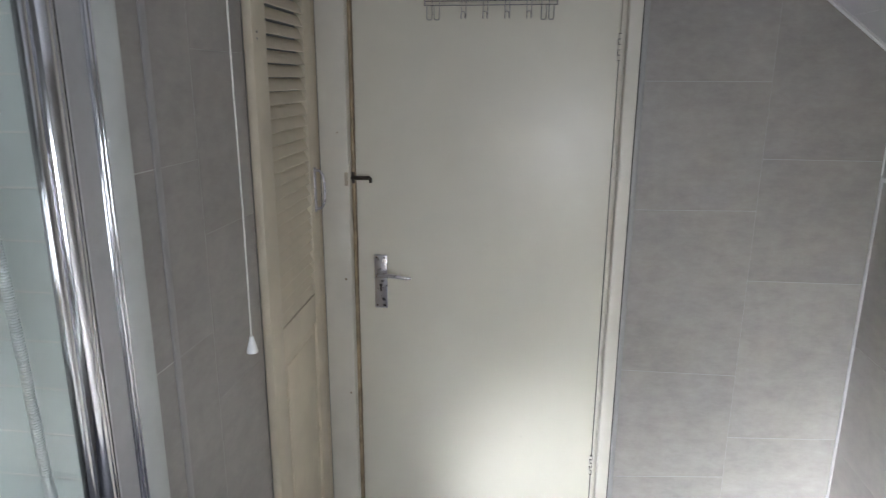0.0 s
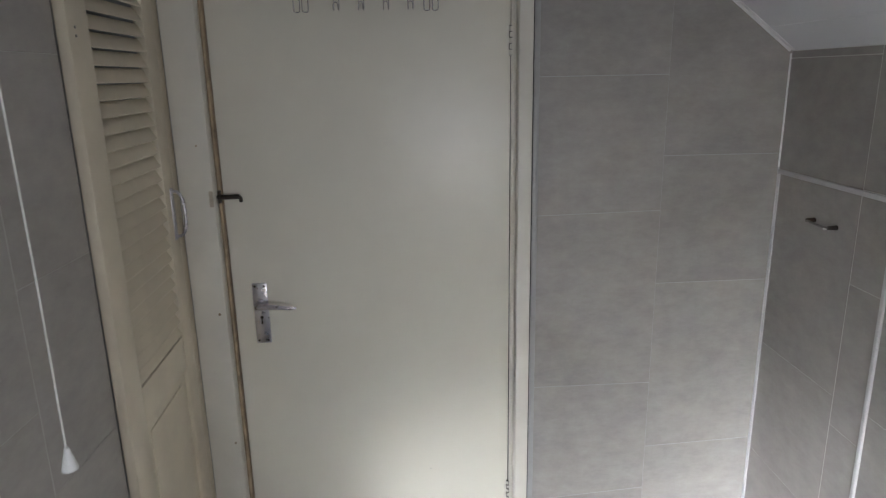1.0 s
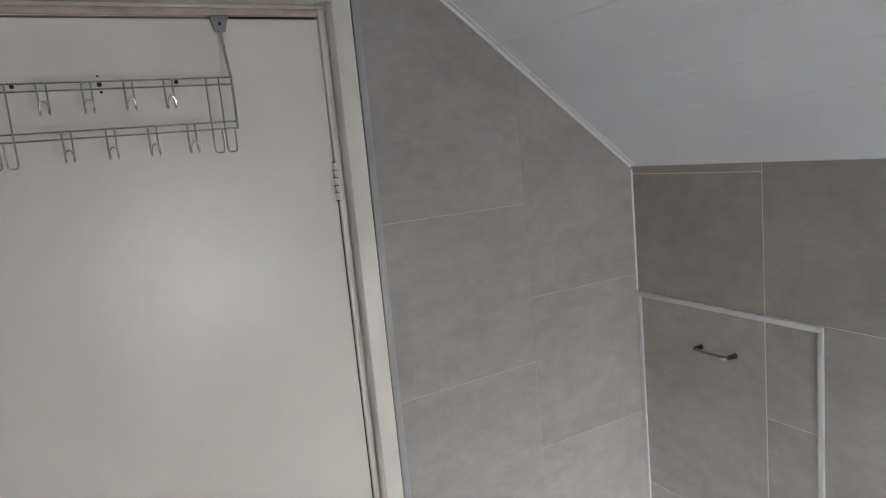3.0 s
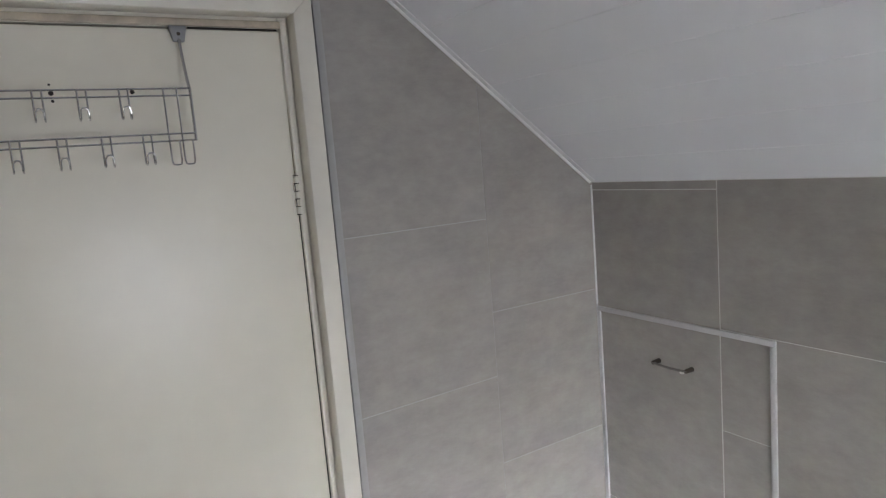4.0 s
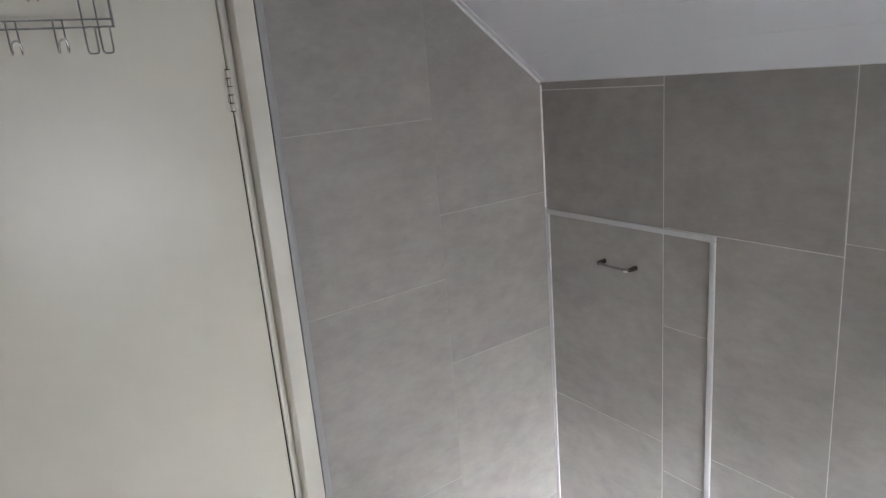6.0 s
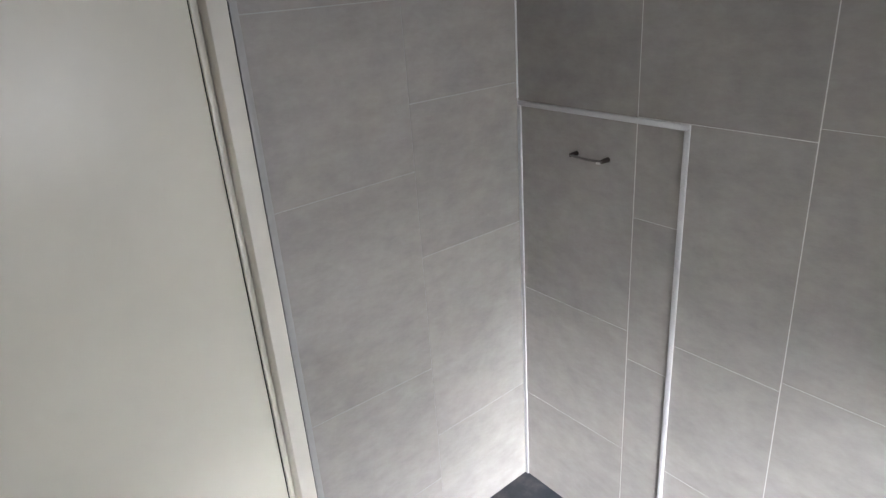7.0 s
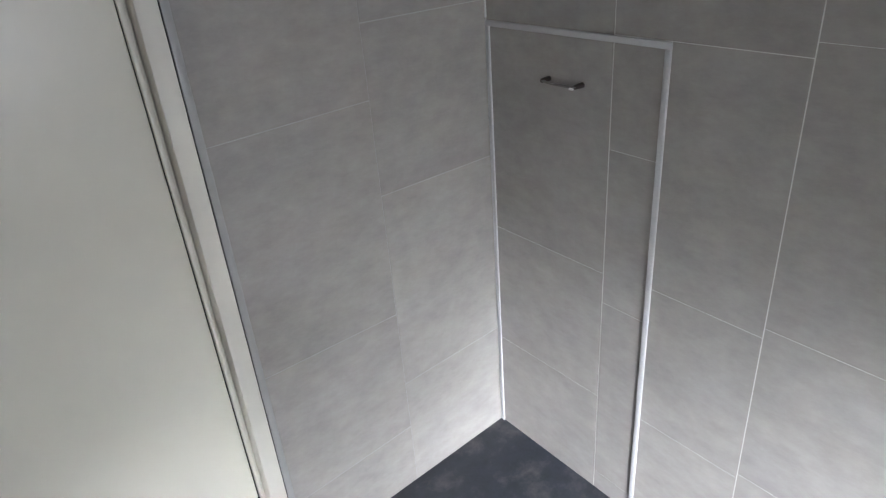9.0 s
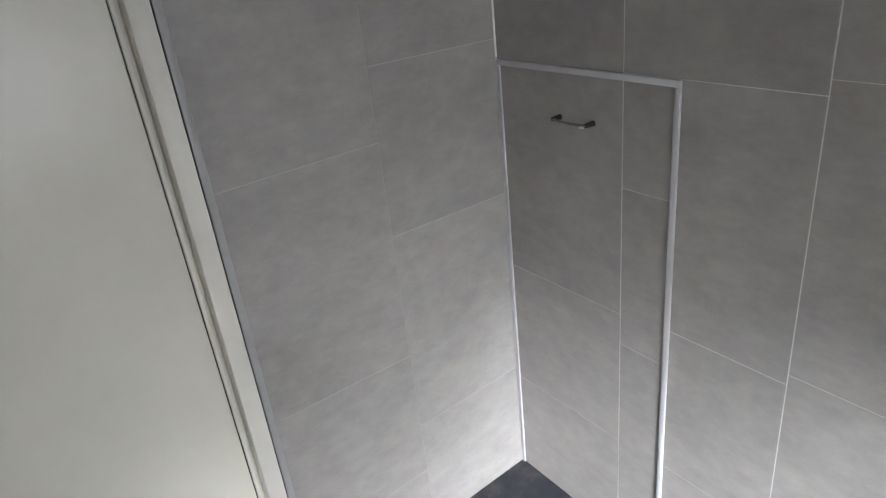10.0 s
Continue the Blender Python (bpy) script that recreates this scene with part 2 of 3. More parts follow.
bm = bmesh.new()
rows = []
for x in (FAR_X - 0.1, -0.56, WALL_X + 0.15):
    rows.append([bm.verts.new((x, y, z)) for y, z in ((BACK_Y - 0.15, -0.4), (2.2, -0.4), (2.2, floor_z(x)), (BACK_Y - 0.15, floor_z(x)))])
for a, b in zip(rows, rows[1:]):
    for k in range(4):
        bm.faces.new((a[k], a[(k + 1) % 4], b[(k + 1) % 4], b[k]))
bm.faces.new(rows[0])
bm.faces.new(rows[2][::-1])
floor = structure("floor", bm, M_FLOOR, "dark slate-look vinyl floor with pale mottling")

# door wall: backing with the door opening cut out, in pieces that butt
OPEN_L, OPEN_R, OPEN_T = DOOR_L - 0.030, DOOR_R + 0.033, DOOR_TOP + 0.034
bm = bmesh.new()
back0, back1 = WALL_Y + 0.0010, 2.12
box(OPEN_R, WALL_X + 0.15, back0, back1, -0.2, 2.6, bm=bm)
box(-1.2, OPEN_L, back0, back1, -0.2, 2.6, bm=bm)
box(OPEN_L, OPEN_R, back0, back1, OPEN_T, 2.6, bm=bm)
wall_door = structure("wall_north", bm, M_JOINT, "wall clad in concrete-look grey panels beside the door")
structure("wall_hall", box(-1.2, WALL_X + 0.15, 2.121, 2.2, -0.2, 2.6), M_PLASTER, "plain wall behind the closed door")
wall_knee = structure("wall_east", box(WALL_X + 0.0008, WALL_X + 0.15, BACK_Y - 0.15, back0 - 0.001, -0.2, KNEE_Z), M_GROUT, "low knee wall clad in grey panels with pale joints")
# unseen window wall with two openings; its pier keeps the sun off the corner
bm = bmesh.new()
y0, y1 = BACK_Y - 0.15, BACK_Y
edges = [FAR_X - 0.1] + [x for w in LIGHT_OPENINGS for x in w[:2]] + [WALL_X]
for xa, xb in zip(edges[::2], edges[1::2]):
    box(xa, xb, y0, y1, -0.2, 2.6, bm=bm)
for wx0, wx1, wz0, wz1 in LIGHT_OPENINGS:
    box(wx0, wx1, y0, y1, -0.2, wz0, bm=bm)
    box(wx0, wx1, y0, y1, wz1, 2.6, bm=bm)
structure("wall_south", bm, M_PLASTER, "plain plastered wall, unseen, its two openings and pier placed to shape the sunlight")
structure("wall_west", box(FAR_X - 0.1, FAR_X, BACK_Y, back1, -0.2, 2.6), M_PLASTER, "plain far wall of the shower and cupboard")
wall_shower = structure("wall_shower", box(FAR_X, LEFT_X - 0.001, SHOWER_Y + 0.0015, 0.9555, -0.2, FLAT_Z), M_GROUT, "shower end wall in pale glazed tiles")
wall_left = structure("wall_partition", box(LEFT_X - 0.09, LEFT_X - 0.001, 0.956, 1.388, -0.2, FLAT_Z), M_PARTJOINT, "partition clad in concrete-look grey panels")

# sloping ceiling in narrow boards, and the flat part
bm = bmesh.new()
pitch = 0.105
length = (WALL_X - FLAT_X) / math.cos(radians(SLOPE))
n = int(length / pitch) + 1
ca, sa = math.cos(radians(SLOPE)), math.sin(radians(SLOPE))
for i in range(n):
    a, b = i * pitch - 0.006 * (i == 0), min((i + 1) * pitch, length + 0.02) - 0.0005
    one = box(a, b, BACK_Y, back0 - 0.001, 0.0, 0.010, 0.0005, seg=1)
    # boards lie along +y, stacked up the slope
    bmesh.ops.transform(one, matrix=Matrix(((-ca, 0, sa, WALL_X), (0, 1, 0, 0), (sa, 0, ca, KNEE_Z), (0, 0, 0, 1))), verts=one.verts)
    join(bm, one)
one = box(-0.1, length + 0.1, BACK_Y - 0.1, 2.1, 0.0105, 0.08)
bmesh.ops.transform(one, matrix=Matrix(((-ca, 0, sa, WALL_X), (0, 1, 0, 0), (sa, 0, ca, KNEE_Z), (0, 0, 0, 1))), verts=one.verts)
join(bm, one)
tagged(part("ceiling_slope", bm, M_CEIL), "glossy white sloping ceiling of narrow boards", "ceiling", kind="structure")
tagged(part("ceiling", box(FAR_X - 0.1, FLAT_X + 0.02, BACK_Y - 0.1, back1, FLAT_Z, FLAT_Z + 0.1), M_CEIL), "flat white ceiling", "ceiling", kind="structure")

# ---- trims ----


def trim(name, bm, mat, label):
    return tagged(part(name, bm, mat, smooth=True), label, "trim", kind="structure")


# edge strip where the door wall meets the slope
bm = bmesh.new()
one = box(0.004, length - 0.01, WALL_Y - 0.020, WALL_Y - 0.0002, -0.0022, 0.0, 0.0008)
one = box(0.004, length - 0.01, WALL_Y - 0.0045, WALL_Y - 0.0002, -0.0085, -0.0018, 0.0012, one)
bmesh.ops.transform(one, matrix=Matrix(((-ca, 0, sa, WALL_X), (0, 1, 0, 0), (sa, 0, ca, KNEE_Z), (0, 0, 0, 1))), verts=one.verts)
join(bm, one)
trim("trim_slope", bm, M_WHITE, "white plastic edge strip along the sloping ceiling")
trim("trim_corner", box(WALL_X - 0.006, WALL_X - 0.0003, WALL_Y - 0.004, WALL_Y - 0.0003, 1.285, KNEE_Z - 0.008, 0.002), M_WHITE, "white plastic strip in the room corner")
bm = box(WALL_X - 0.005, WALL_X - 0.0003, WALL_Y - 0.003, WALL_Y - 0.0003, -0.005, 1.284, 0.0015)
trim("trim_corner_low", bm, M_TRIM, "grey plastic strip in the room corner")
trim("trim_door_side", box(0.4135, 0.430, WALL_Y - 0.004, WALL_Y + 0.0008, FOOT_R - 0.004, 2.19, 0.0012), M_STRIP, "grey plastic end strip of the wall panels")
trim("trim_shower", box(LEFT_X - 0.020, LEFT_X + 0.008, 0.793, 0.8655, FOOT_L, FLAT_Z - 0.001, 0.004), M_ENDTRIM, "white upright strip on the end of the shower wall")
trim("trim_partition", box(LEFT_X + 0.0002, LEFT_X + 0.006, 0.938, 0.958, FOOT_L, FLAT_Z - 0.001, 0.002), M_STRIP, "pale grey cover strip between wall panels")

# ---- windows out of view, placed to shape the sun ----


def make_window(name, wx0, wx1, wz0, wz1):
    sill = box(wx0 + 0.001, wx1 - 0.001, BACK_Y - 0.10, BACK_Y + 0.03, wz0 - 0.02, wz0 + 0.004, 0.004)
    window = tagged(part(name, sill, M_WHITE), "white plastic window out of view, sized to shape the sunlight", "window", kind="structure")
    for b in ((wx0 + 0.002, wx0 + 0.04, wz0 + 0.006, wz1 - 0.002), (wx1 - 0.04, wx1 - 0.002, wz0 + 0.006, wz1 - 0.002),
              (wx0 + 0.041, wx1 - 0.041, wz0 + 0.006, wz0 + 0.04), (wx0 + 0.041, wx1 - 0.041, wz1 - 0.04, wz1 - 0.002)):
        part("window_frame", box(b[0], b[1], BACK_Y - 0.11, BACK_Y - 0.05, b[2], b[3], 0.004), M_WHITE, window)
    pane = part("pane", box(wx0 + 0.038, wx1 - 0.038, BACK_Y - 0.085, BACK_Y - 0.08, wz0 + 0.038, wz1 - 0.038), M_GLASS, window)
    pane.visible_shadow = False


for i, w in enumerate(LIGHT_OPENINGS):
    make_window("window_%d" % (i + 1), *w)

# ---- door frame and door ----
fr = tagged(part("door_frame", box(OPEN_R - 0.033, OPEN_R, DOOR_Y + 0.001, 2.118, FOOT_R, OPEN_T - 0.001, 0.001), M_FRAME), "cream painted wooden door frame, grimy at the edges", "door frame", kind="structure")
part("jamb", box(OPEN_L, DOOR_L - 0.003, DOOR_Y + 0.001, 2.118, FOOT_L, OPEN_T - 0.001, 0.001), M_BROWN, fr, "grimy worn edge beside the latch")
part("head", box(DOOR_L - 0.003, DOOR_R - 0.001, DOOR_Y + 0.001, 2.118, DOOR_TOP + 0.004, OPEN_T - 0.001, 0.001), M_FRAME, fr)
# stop coloured black to hold the shade behind the leaf
part("stop", box(DOOR_L - 0.002, DOOR_R - 0.001, 2.045, 2.09, FOOT_L, DOOR_TOP + 0.003), M_BLACK, fr)
# inner bead, a slim groove, then the flat face of the architrave
b = box(DOOR_R + 0.003, DOOR_R + 0.0135, DOOR_Y - 0.010, DOOR_Y + 0.0005, FOOT_R, DOOR_TOP + 0.019, 0.003)
for v in b.verts:
    if v.co.z > 1.9 and v.co.x < DOOR_R + 0.008:   # the gap beside the door closes towards the top
        v.co.x -= 0.0025
part("bead", b, M_FRAME, fr, smooth=True)
part("bead", box(DOOR_L + 0.0, DOOR_R + 0.0025, DOOR_Y - 0.010, DOOR_Y + 0.0005, DOOR_TOP + 0.0045, DOOR_TOP + 0.019, 0.003), M_LIP, fr, smooth=True)
ARC = DOOR_R + 0.0185


def mitre(x0, x1, z0, z1, right):
    """An upright board whose top is cut at 45 degrees."""
    b = box(x0, x1, WALL_Y - 0.008, DOOR_Y + 0.0008, z0, z1, 0.0025)
    for v in b.verts:
        if v.co.z > z1 - 0.01:
            d = (v.co.x - x0) if right else (x1 - v.co.x)
            v.co.z += d - (x1 - x0)
    return b


AW = 0.0415
part("architrave", mitre(ARC, ARC + AW, FOOT_R, DOOR_TOP + 0.027 + AW, True), M_FRAME, fr, smooth=True)
b = box(DOOR_L - 0.02, ARC + AW, WALL_Y - 0.008, DOOR_Y + 0.0008, DOOR_TOP + 0.027, DOOR_TOP + 0.027 + AW, 0.0025)
for v in b.verts:
    if v.co.x > ARC + AW - 0.01:
        v.co.x += (v.co.z - (DOOR_TOP + 0.027)) - AW
part("architrave", b, M_FRAME, fr, smooth=True)
part("groove", box(DOOR_R + 0.0137, ARC - 0.0003, DOOR_Y - 0.0005, DOOR_Y + 0.0006, FOOT_R, DOOR_TOP + 0.02), M_FRAME, fr)
# black fill carries the shade between architrave and end strip
part("groove", box(ARC + AW + 0.0003, 0.4133, WALL_Y - 0.0006, WALL_Y + 0.0008, FOOT_R, 2.06), M_BLACK, fr)
part("architrave", box(LEFT_X + 0.001, DOOR_L - 0.014, WALL_Y - 0.012, DOOR_Y + 0.0008, FOOT_L, 2.09, 0.004), M_FRAME, fr, smooth=True)
part("bead", box(DOOR_L - 0.0137, DOOR_L - 0.003, DOOR_Y - 0.014, DOOR_Y + 0.0008, FOOT_L, DOOR_TOP + 0.019, 0.003), M_BROWN, fr, "grimy worn bead at the latch side", smooth=True)

# black strip paints the shade of the gap beside the leaf
b = box(DOOR_R + 0.0001, DOOR_R + 0.0026, DOOR_Y - 0.0006, DOOR_Y + 0.0007, FOOT_R, 1.628)
part("gap", b, M_BLACK, fr, "black strip for the shade in the gap beside the door")
# thin brown strip stands in for fainter shade where the gap narrows
b = box(DOOR_R + 0.0002, DOOR_R + 0.0012, DOOR_Y - 0.0006, DOOR_Y + 0.0007, 1.713, 1.86)
for v in b.verts:
    if v.co.z > 1.8:   # the gap closes towards the top
        v.co.x = DOOR_R + 0.0002 + (v.co.x - DOOR_R - 0.0002) * 0.3
part("gap", b, M_BROWN, fr)
part("gap_filler", box(DOOR_R + 0.0002, DOOR_R + 0.0028, DOOR_Y + 0.0002, DOOR_Y + 0.004, 1.861, DOOR_TOP), M_FRAME, fr, "gap closed with paint")
# the shade above the leaf is a black strip too
part("gap", box(0.168, DOOR_R - 0.004, DOOR_Y - 0.0006, DOOR_Y + 0.0007, DOOR_TOP + 0.0003, DOOR_TOP + 0.0042), M_BLACK, fr, "black strip for the shade in the gap above the door")
leaf = box(DOOR_L - 0.0005, DOOR_R, DOOR_Y, DOOR_Y + 0.040, 0.008, DOOR_TOP, 0.0018)
for v in leaf.verts:
    if v.co.z < 0.1:   # the foot is cut to the fall of the floor
        v.co.z += floor_z(v.co.x)
door = tagged(part("door_1", leaf, M_DOOR), "closed flush door in cream satin paint", "door", kind="structure")
plate = part("door_handle", box(-0.466, -0.419, DOOR_Y - 0.0075, DOOR_Y - 0.0003, 0.750, 0.952, 0.003), M_NICKEL, door, "satin metal lever handle on a long plate", smooth=True)
bm = rod((-0.442, DOOR_Y - 0.006, 0.889), (-0.442, DOOR_Y - 0.024, 0.889), 0.0125, 20, bevel=0.002)
rod((-0.442, DOOR_Y - 0.02, 0.889), (-0.442, DOOR_Y - 0.056, 0.889), 0.0085, 16, bm)
part("rose", bm, M_NICKEL, plate, smooth=True)
line = smooth_line([(-0.448, DOOR_Y - 0.054, 0.889), (-0.43, DOOR_Y - 0.058, 0.890), (-0.39, DOOR_Y - 0.060, 0.889), (-0.352, DOOR_Y - 0.060, 0.885), (-0.322, DOOR_Y - 0.056, 0.883)], 5)
part("lever", tube(line, 0.008, 12, radii=[0.0105 - 0.0065 * i / (len(line) - 1) for i in range(len(line))]), M_NICKEL, plate, smooth=True)
# no hole is cut: black stands in for the keyhole's shade
bm = rod((-0.4425, DOOR_Y - 0.0080, 0.838), (-0.4425, DOOR_Y - 0.0070, 0.838), 0.0052, 14)
box(-0.4450, -0.4400, DOOR_Y - 0.0080, DOOR_Y - 0.0070, 0.815, 0.838, bm=bm)
part("keyhole", bm, M_BLACK, plate)
for sx in (-0.457, -0.428):
    for sz in (0.760, 0.942):
        part("screw", rod((sx, DOOR_Y - 0.0065, sz), (sx, DOOR_Y - 0.0088, sz), 0.0036, 10, bevel=0.0008), M_DARKMETAL, plate)
# old screw holes, black discs in place of their shade, and the painted hinges
for hx, hz, r in ((-0.080, 1.9085, 0.0022), (-0.079, 1.8935, 0.0045), (-0.078, 1.8795, 0.0028), (0.054, 1.8935, 0.0042), (-0.216, 1.8945, 0.0040), (0.084, 0.262, 0.0016)):
    part("screw_hole", rod((hx, DOOR_Y - 0.0005, hz), (hx, DOOR_Y + 0.004, hz), r, 10), M_BLACK, door)
for z0, z1 in ((1.629, 1.712), (0.130, 0.207)):
    hinge = part("hinge", box(DOOR_R - 0.0105, DOOR_R - 0.0005, DOOR_Y - 0.0012, DOOR_Y - 0.0002, z0, z1), M_FRAME, door, "painted-over butt hinge")
    k = (z1 - z0) / 5
    for i in range(6):
        zz = z0 + i * k
        # black bars paint the shade between the knuckles
        part("knuckle_shade", box(DOOR_R - 0.0045, DOOR_R + 0.0040, DOOR_Y - 0.0100, DOOR_Y - 0.0012, zz - 0.0007, zz + 0.0007), M_BLACK, hinge)
        if i < 5:
            sx = DOOR_R - 0.0052 if i % 2 else DOOR_R + 0.0032
            part("knuckle_shade", box(sx, sx + 0.0015, DOOR_Y - 0.0095, DOOR_Y - 0.0012, zz + 0.001, zz + k - 0.001), M_BLACK, hinge)
    for i in range(5):
        part("knuckle", rod((DOOR_R + 0.0005 - 0.003 * (i % 2), DOOR_Y - 0.0045, z0 + i * k + 0.0012), (DOOR_R + 0.0005 - 0.003 * (i % 2), DOOR_Y - 0.0045, z0 + (i + 1) * k - 0.0012), 0.0050, 12, bevel=0.001), M_FRAME, hinge, smooth=True)

# chips in the paint of the frame
for cx, cz, r in ((-0.560, 0.868, 0.0045), (-0.575, 1.39, 0.003), (-0.555, 0.42, 0.004)):
    part("paint_chip", rod((cx, WALL_Y - 0.0122, cz), (cx, WALL_Y - 0.010, cz), r, 7), M_BROWN, fr, "bare wood in chipped paint")

# hook latch over the edge of the door
latch = thing("hook_latch", (-0.53, DOOR_Y - 0.014, 1.231), "dark bronze hook latch on the cream door frame", "latch")
piece("base", box(-0.5385, -0.5275, DOOR_Y - 0.019, DOOR_Y - 0.0138, 1.212, 1.252, 0.0015), M_DARKMETAL, latch)
piece("keep", box(-0.553, -0.5405, WALL_Y - 0.0185, WALL_Y - 0.0118, 1.208, 1.256, 0.003), M_LIP, latch, "painted-over latch plate", smooth=True)
piece("arm", tube(smooth_line([(-0.533, DOOR_Y - 0.020, 1.233), (-0.515, DOOR_Y - 0.024, 1.232), (-0.49, DOOR_Y - 0.024, 1.2325), (-0.472, DOOR_Y - 0.023, 1.233)], 4), 0.0072, 10), M_DARKMETAL, latch, smooth=True)
piece("hook", tube(smooth_line([(-0.476, DOOR_Y - 0.023, 1.234), (-0.470, DOOR_Y - 0.022, 1.229), (-0.470, DOOR_Y - 0.018, 1.217)], 4), 0.0058, 10), M_DARKMETAL, latch, smooth=True)
piece("pivot", rod((-0.533, DOOR_Y - 0.018, 1.233), (-0.533, DOOR_Y - 0.027, 1.233), 0.007, 14, bevel=0.0015), M_DARKMETAL, latch, smooth=True)

# ---- over-door hook rack ----
RY = 1.945
RX0, RX1 = -0.271, 0.147
rack = thing("hook_rack", (-0.06, DOOR_Y, DOOR_TOP), "worn chrome wire hook rack hanging over the door", "hook rack")
for sx, tilt in ((RX0, -1), (RX1, 1)):
    bx = sx + 0.001
    b = box(bx - 0.0165, bx + 0.0165, DOOR_Y - 0.012, DOOR_Y - 0.0005, DOOR_TOP - 0.027, DOOR_TOP + 0.0035, 0.0055)
    for v in b.verts:
        if v.co.z < DOOR_TOP - 0.02:
            v.co.x = bx + (v.co.x - bx) * 0.72
    box(bx - 0.016, bx + 0.016, DOOR_Y - 0.012, DOOR_Y + 0.030, DOOR_TOP + 0.0005, DOOR_TOP + 0.0034, 0.001, b)
    clamp = piece("bracket", b, M_GREYPL, rack, "grey plastic door bracket", smooth=True)
    part("screw", rod((bx, DOOR_Y - 0.0115, DOOR_TOP - 0.012), (bx, DOOR_Y - 0.0130, DOOR_TOP - 0.012), 0.0035, 10), M_DARKMETAL, clamp)
    strap = tube(smooth_line([(bx, DOOR_Y - 0.010, DOOR_TOP - 0.022), (bx, DOOR_Y - 0.02, 1.955), (sx, RY + 0.012, 1.91), (sx, RY, 1.892)], 5), 0.0030, 8)
    tube([(sx, RY, 1.893), (sx, RY, 1.795)], 0.0028, 8, strap)
    piece("side_bar", strap, M_WIRE, rack, smooth=True)
for z in (1.892, 1.879, 1.809, 1.796):
    piece("rail", rod((RX0 - 0.002, RY, z), (RX1 + 0.002, RY, z), 0.0019, 8), M_WIRE, rack, smooth=True)


def hook(x, top, drop, w):
    tip = top - drop
    return smooth_line([(x - w, RY - 0.0022, top + 0.001), (x - w, RY - 0.0026, top - drop * 0.75), (x - w, RY - 0.007, tip - 0.003), (x - w * 0.95, RY - 0.020, tip - 0.002), (x - w * 0.85, RY - 0.024, tip + 0.010),
                        (x - w * 0.4, RY - 0.025, tip + 0.0155), (x + w * 0.4, RY - 0.025, tip + 0.0155),
                        (x + w * 0.85, RY - 0.024, tip + 0.010), (x + w * 0.95, RY - 0.020, tip - 0.002), (x + w, RY - 0.007, tip - 0.003), (x + w, RY - 0.0026, top - drop * 0.75), (x + w, RY - 0.0022, top + 0.001)], 4)


for hx in (-0.170, -0.102, -0.035, 0.032):
    piece("hook", tube(hook(hx, 1.892, 0.050, 0.0072), 0.0017, 7), M_WIRE, rack, smooth=True)
for hx in (-0.145, -0.076, -0.007, 0.061):
    piece("hook", tube(hook(hx, 1.809, 0.050, 0.0072), 0.0017, 7), M_WIRE, rack, smooth=True)
for cx, s in ((0.099, 1), (0.1225, 1), (-0.223, -1), (-0.2465, -1)):
    line = [(cx, RY - 0.002, 1.893), (cx, RY - 0.0025, 1.80), (cx - 0.0005 * s, RY - 0.005, 1.766), (cx - 0.0002 * s, RY - 0.010, 1.7545), (cx + 0.0025 * s, RY - 0.013, 1.7515), (cx + 0.0115 * s, RY - 0.014, 1.7515), (cx + 0.0145 * s, RY - 0.014, 1.7545), (cx + 0.0150 * s, RY - 0.016, 1.765), (cx + 0.0150 * s, RY - 0.016, 1.790), (cx + 0.0145 * s, RY - 0.010, 1.7955), (cx + 0.003 * s, RY - 0.004, 1.7955)]
    piece("long_hook", tube(smooth_line(line, 4), 0.0017, 7), M_WIRE, rack, smooth=True)

# ---- louvred cupboard door ----
# the leaf stands a little ajar: local x runs along it, from the near edge to the far one
LN, LF = Vector((-0.6410, 1.391)), Vector((-0.666, 1.915))
leaf_w = (LF - LN).length
turn = math.degrees(math.atan2(LF.y - LN.y, LF.x - LN.x))
louvre = thing("louvred_door", (LN.x, LN.y, 0.0), "ivory painted louvred cupboard door, slightly ajar", "cupboard door")
louvre.matrix_world = pose(LN.x, LN.y, 0.012, 0, 0, turn)
# local -y is the room side
ST0, ST1, TH = 0.100, 0.085, 0.026
LTOP, MID0, MID1 = 2.03, 0.735, 0.835
part("stile", box(0, ST0, -TH, 0, LOW, LTOP, 0.004), M_LOUVRE, louvre, smooth=True)
part("stile", box(leaf_w - ST1, leaf_w, -TH, 0, LOW, LTOP, 0.004), M_LOUVRE, louvre, smooth=True)
for z0, z1 in ((LOW, 0.0), (MID0, MID1), (LTOP - 0.07, LTOP)):
    part("rail", box(ST0 + 0.0003, leaf_w - ST1 - 0.0003, -TH + 0.001, -0.001, z0, z1, 0.003), M_LOUVRE, louvre, smooth=True)
b = box(ST0 + 0.0003, leaf_w - ST1 - 0.0003, -0.016, -0.008, 0.0003, MID0 - 0.0003)
b = box(ST0 + 0.035, leaf_w - ST1 - 0.035, -0.020, -0.0155, 0.035, MID0 - 0.035, 0.003, b)
part("panel", b, M_LOUVRE, louvre, smooth=True)
slat = None
z, pitch = MID1 + 0.012, 0.0378
while z < LTOP - 0.085:
    if slat is None:
        b = box(ST0 + 0.0005, leaf_w - ST1 - 0.0005, -0.0200, 0.0200, -0.0022, 0.0022, 0.0018, seg=1)
        slat = part("slat", b, M_LOUVRE, louvre)
        s = slat
    else:
        s = new("slat", slat.data)
        s.parent = louvre
    s.matrix_local = pose(0, -TH / 2 - 0.0015, z + 0.012, 61, 0, 0)
    z += pitch
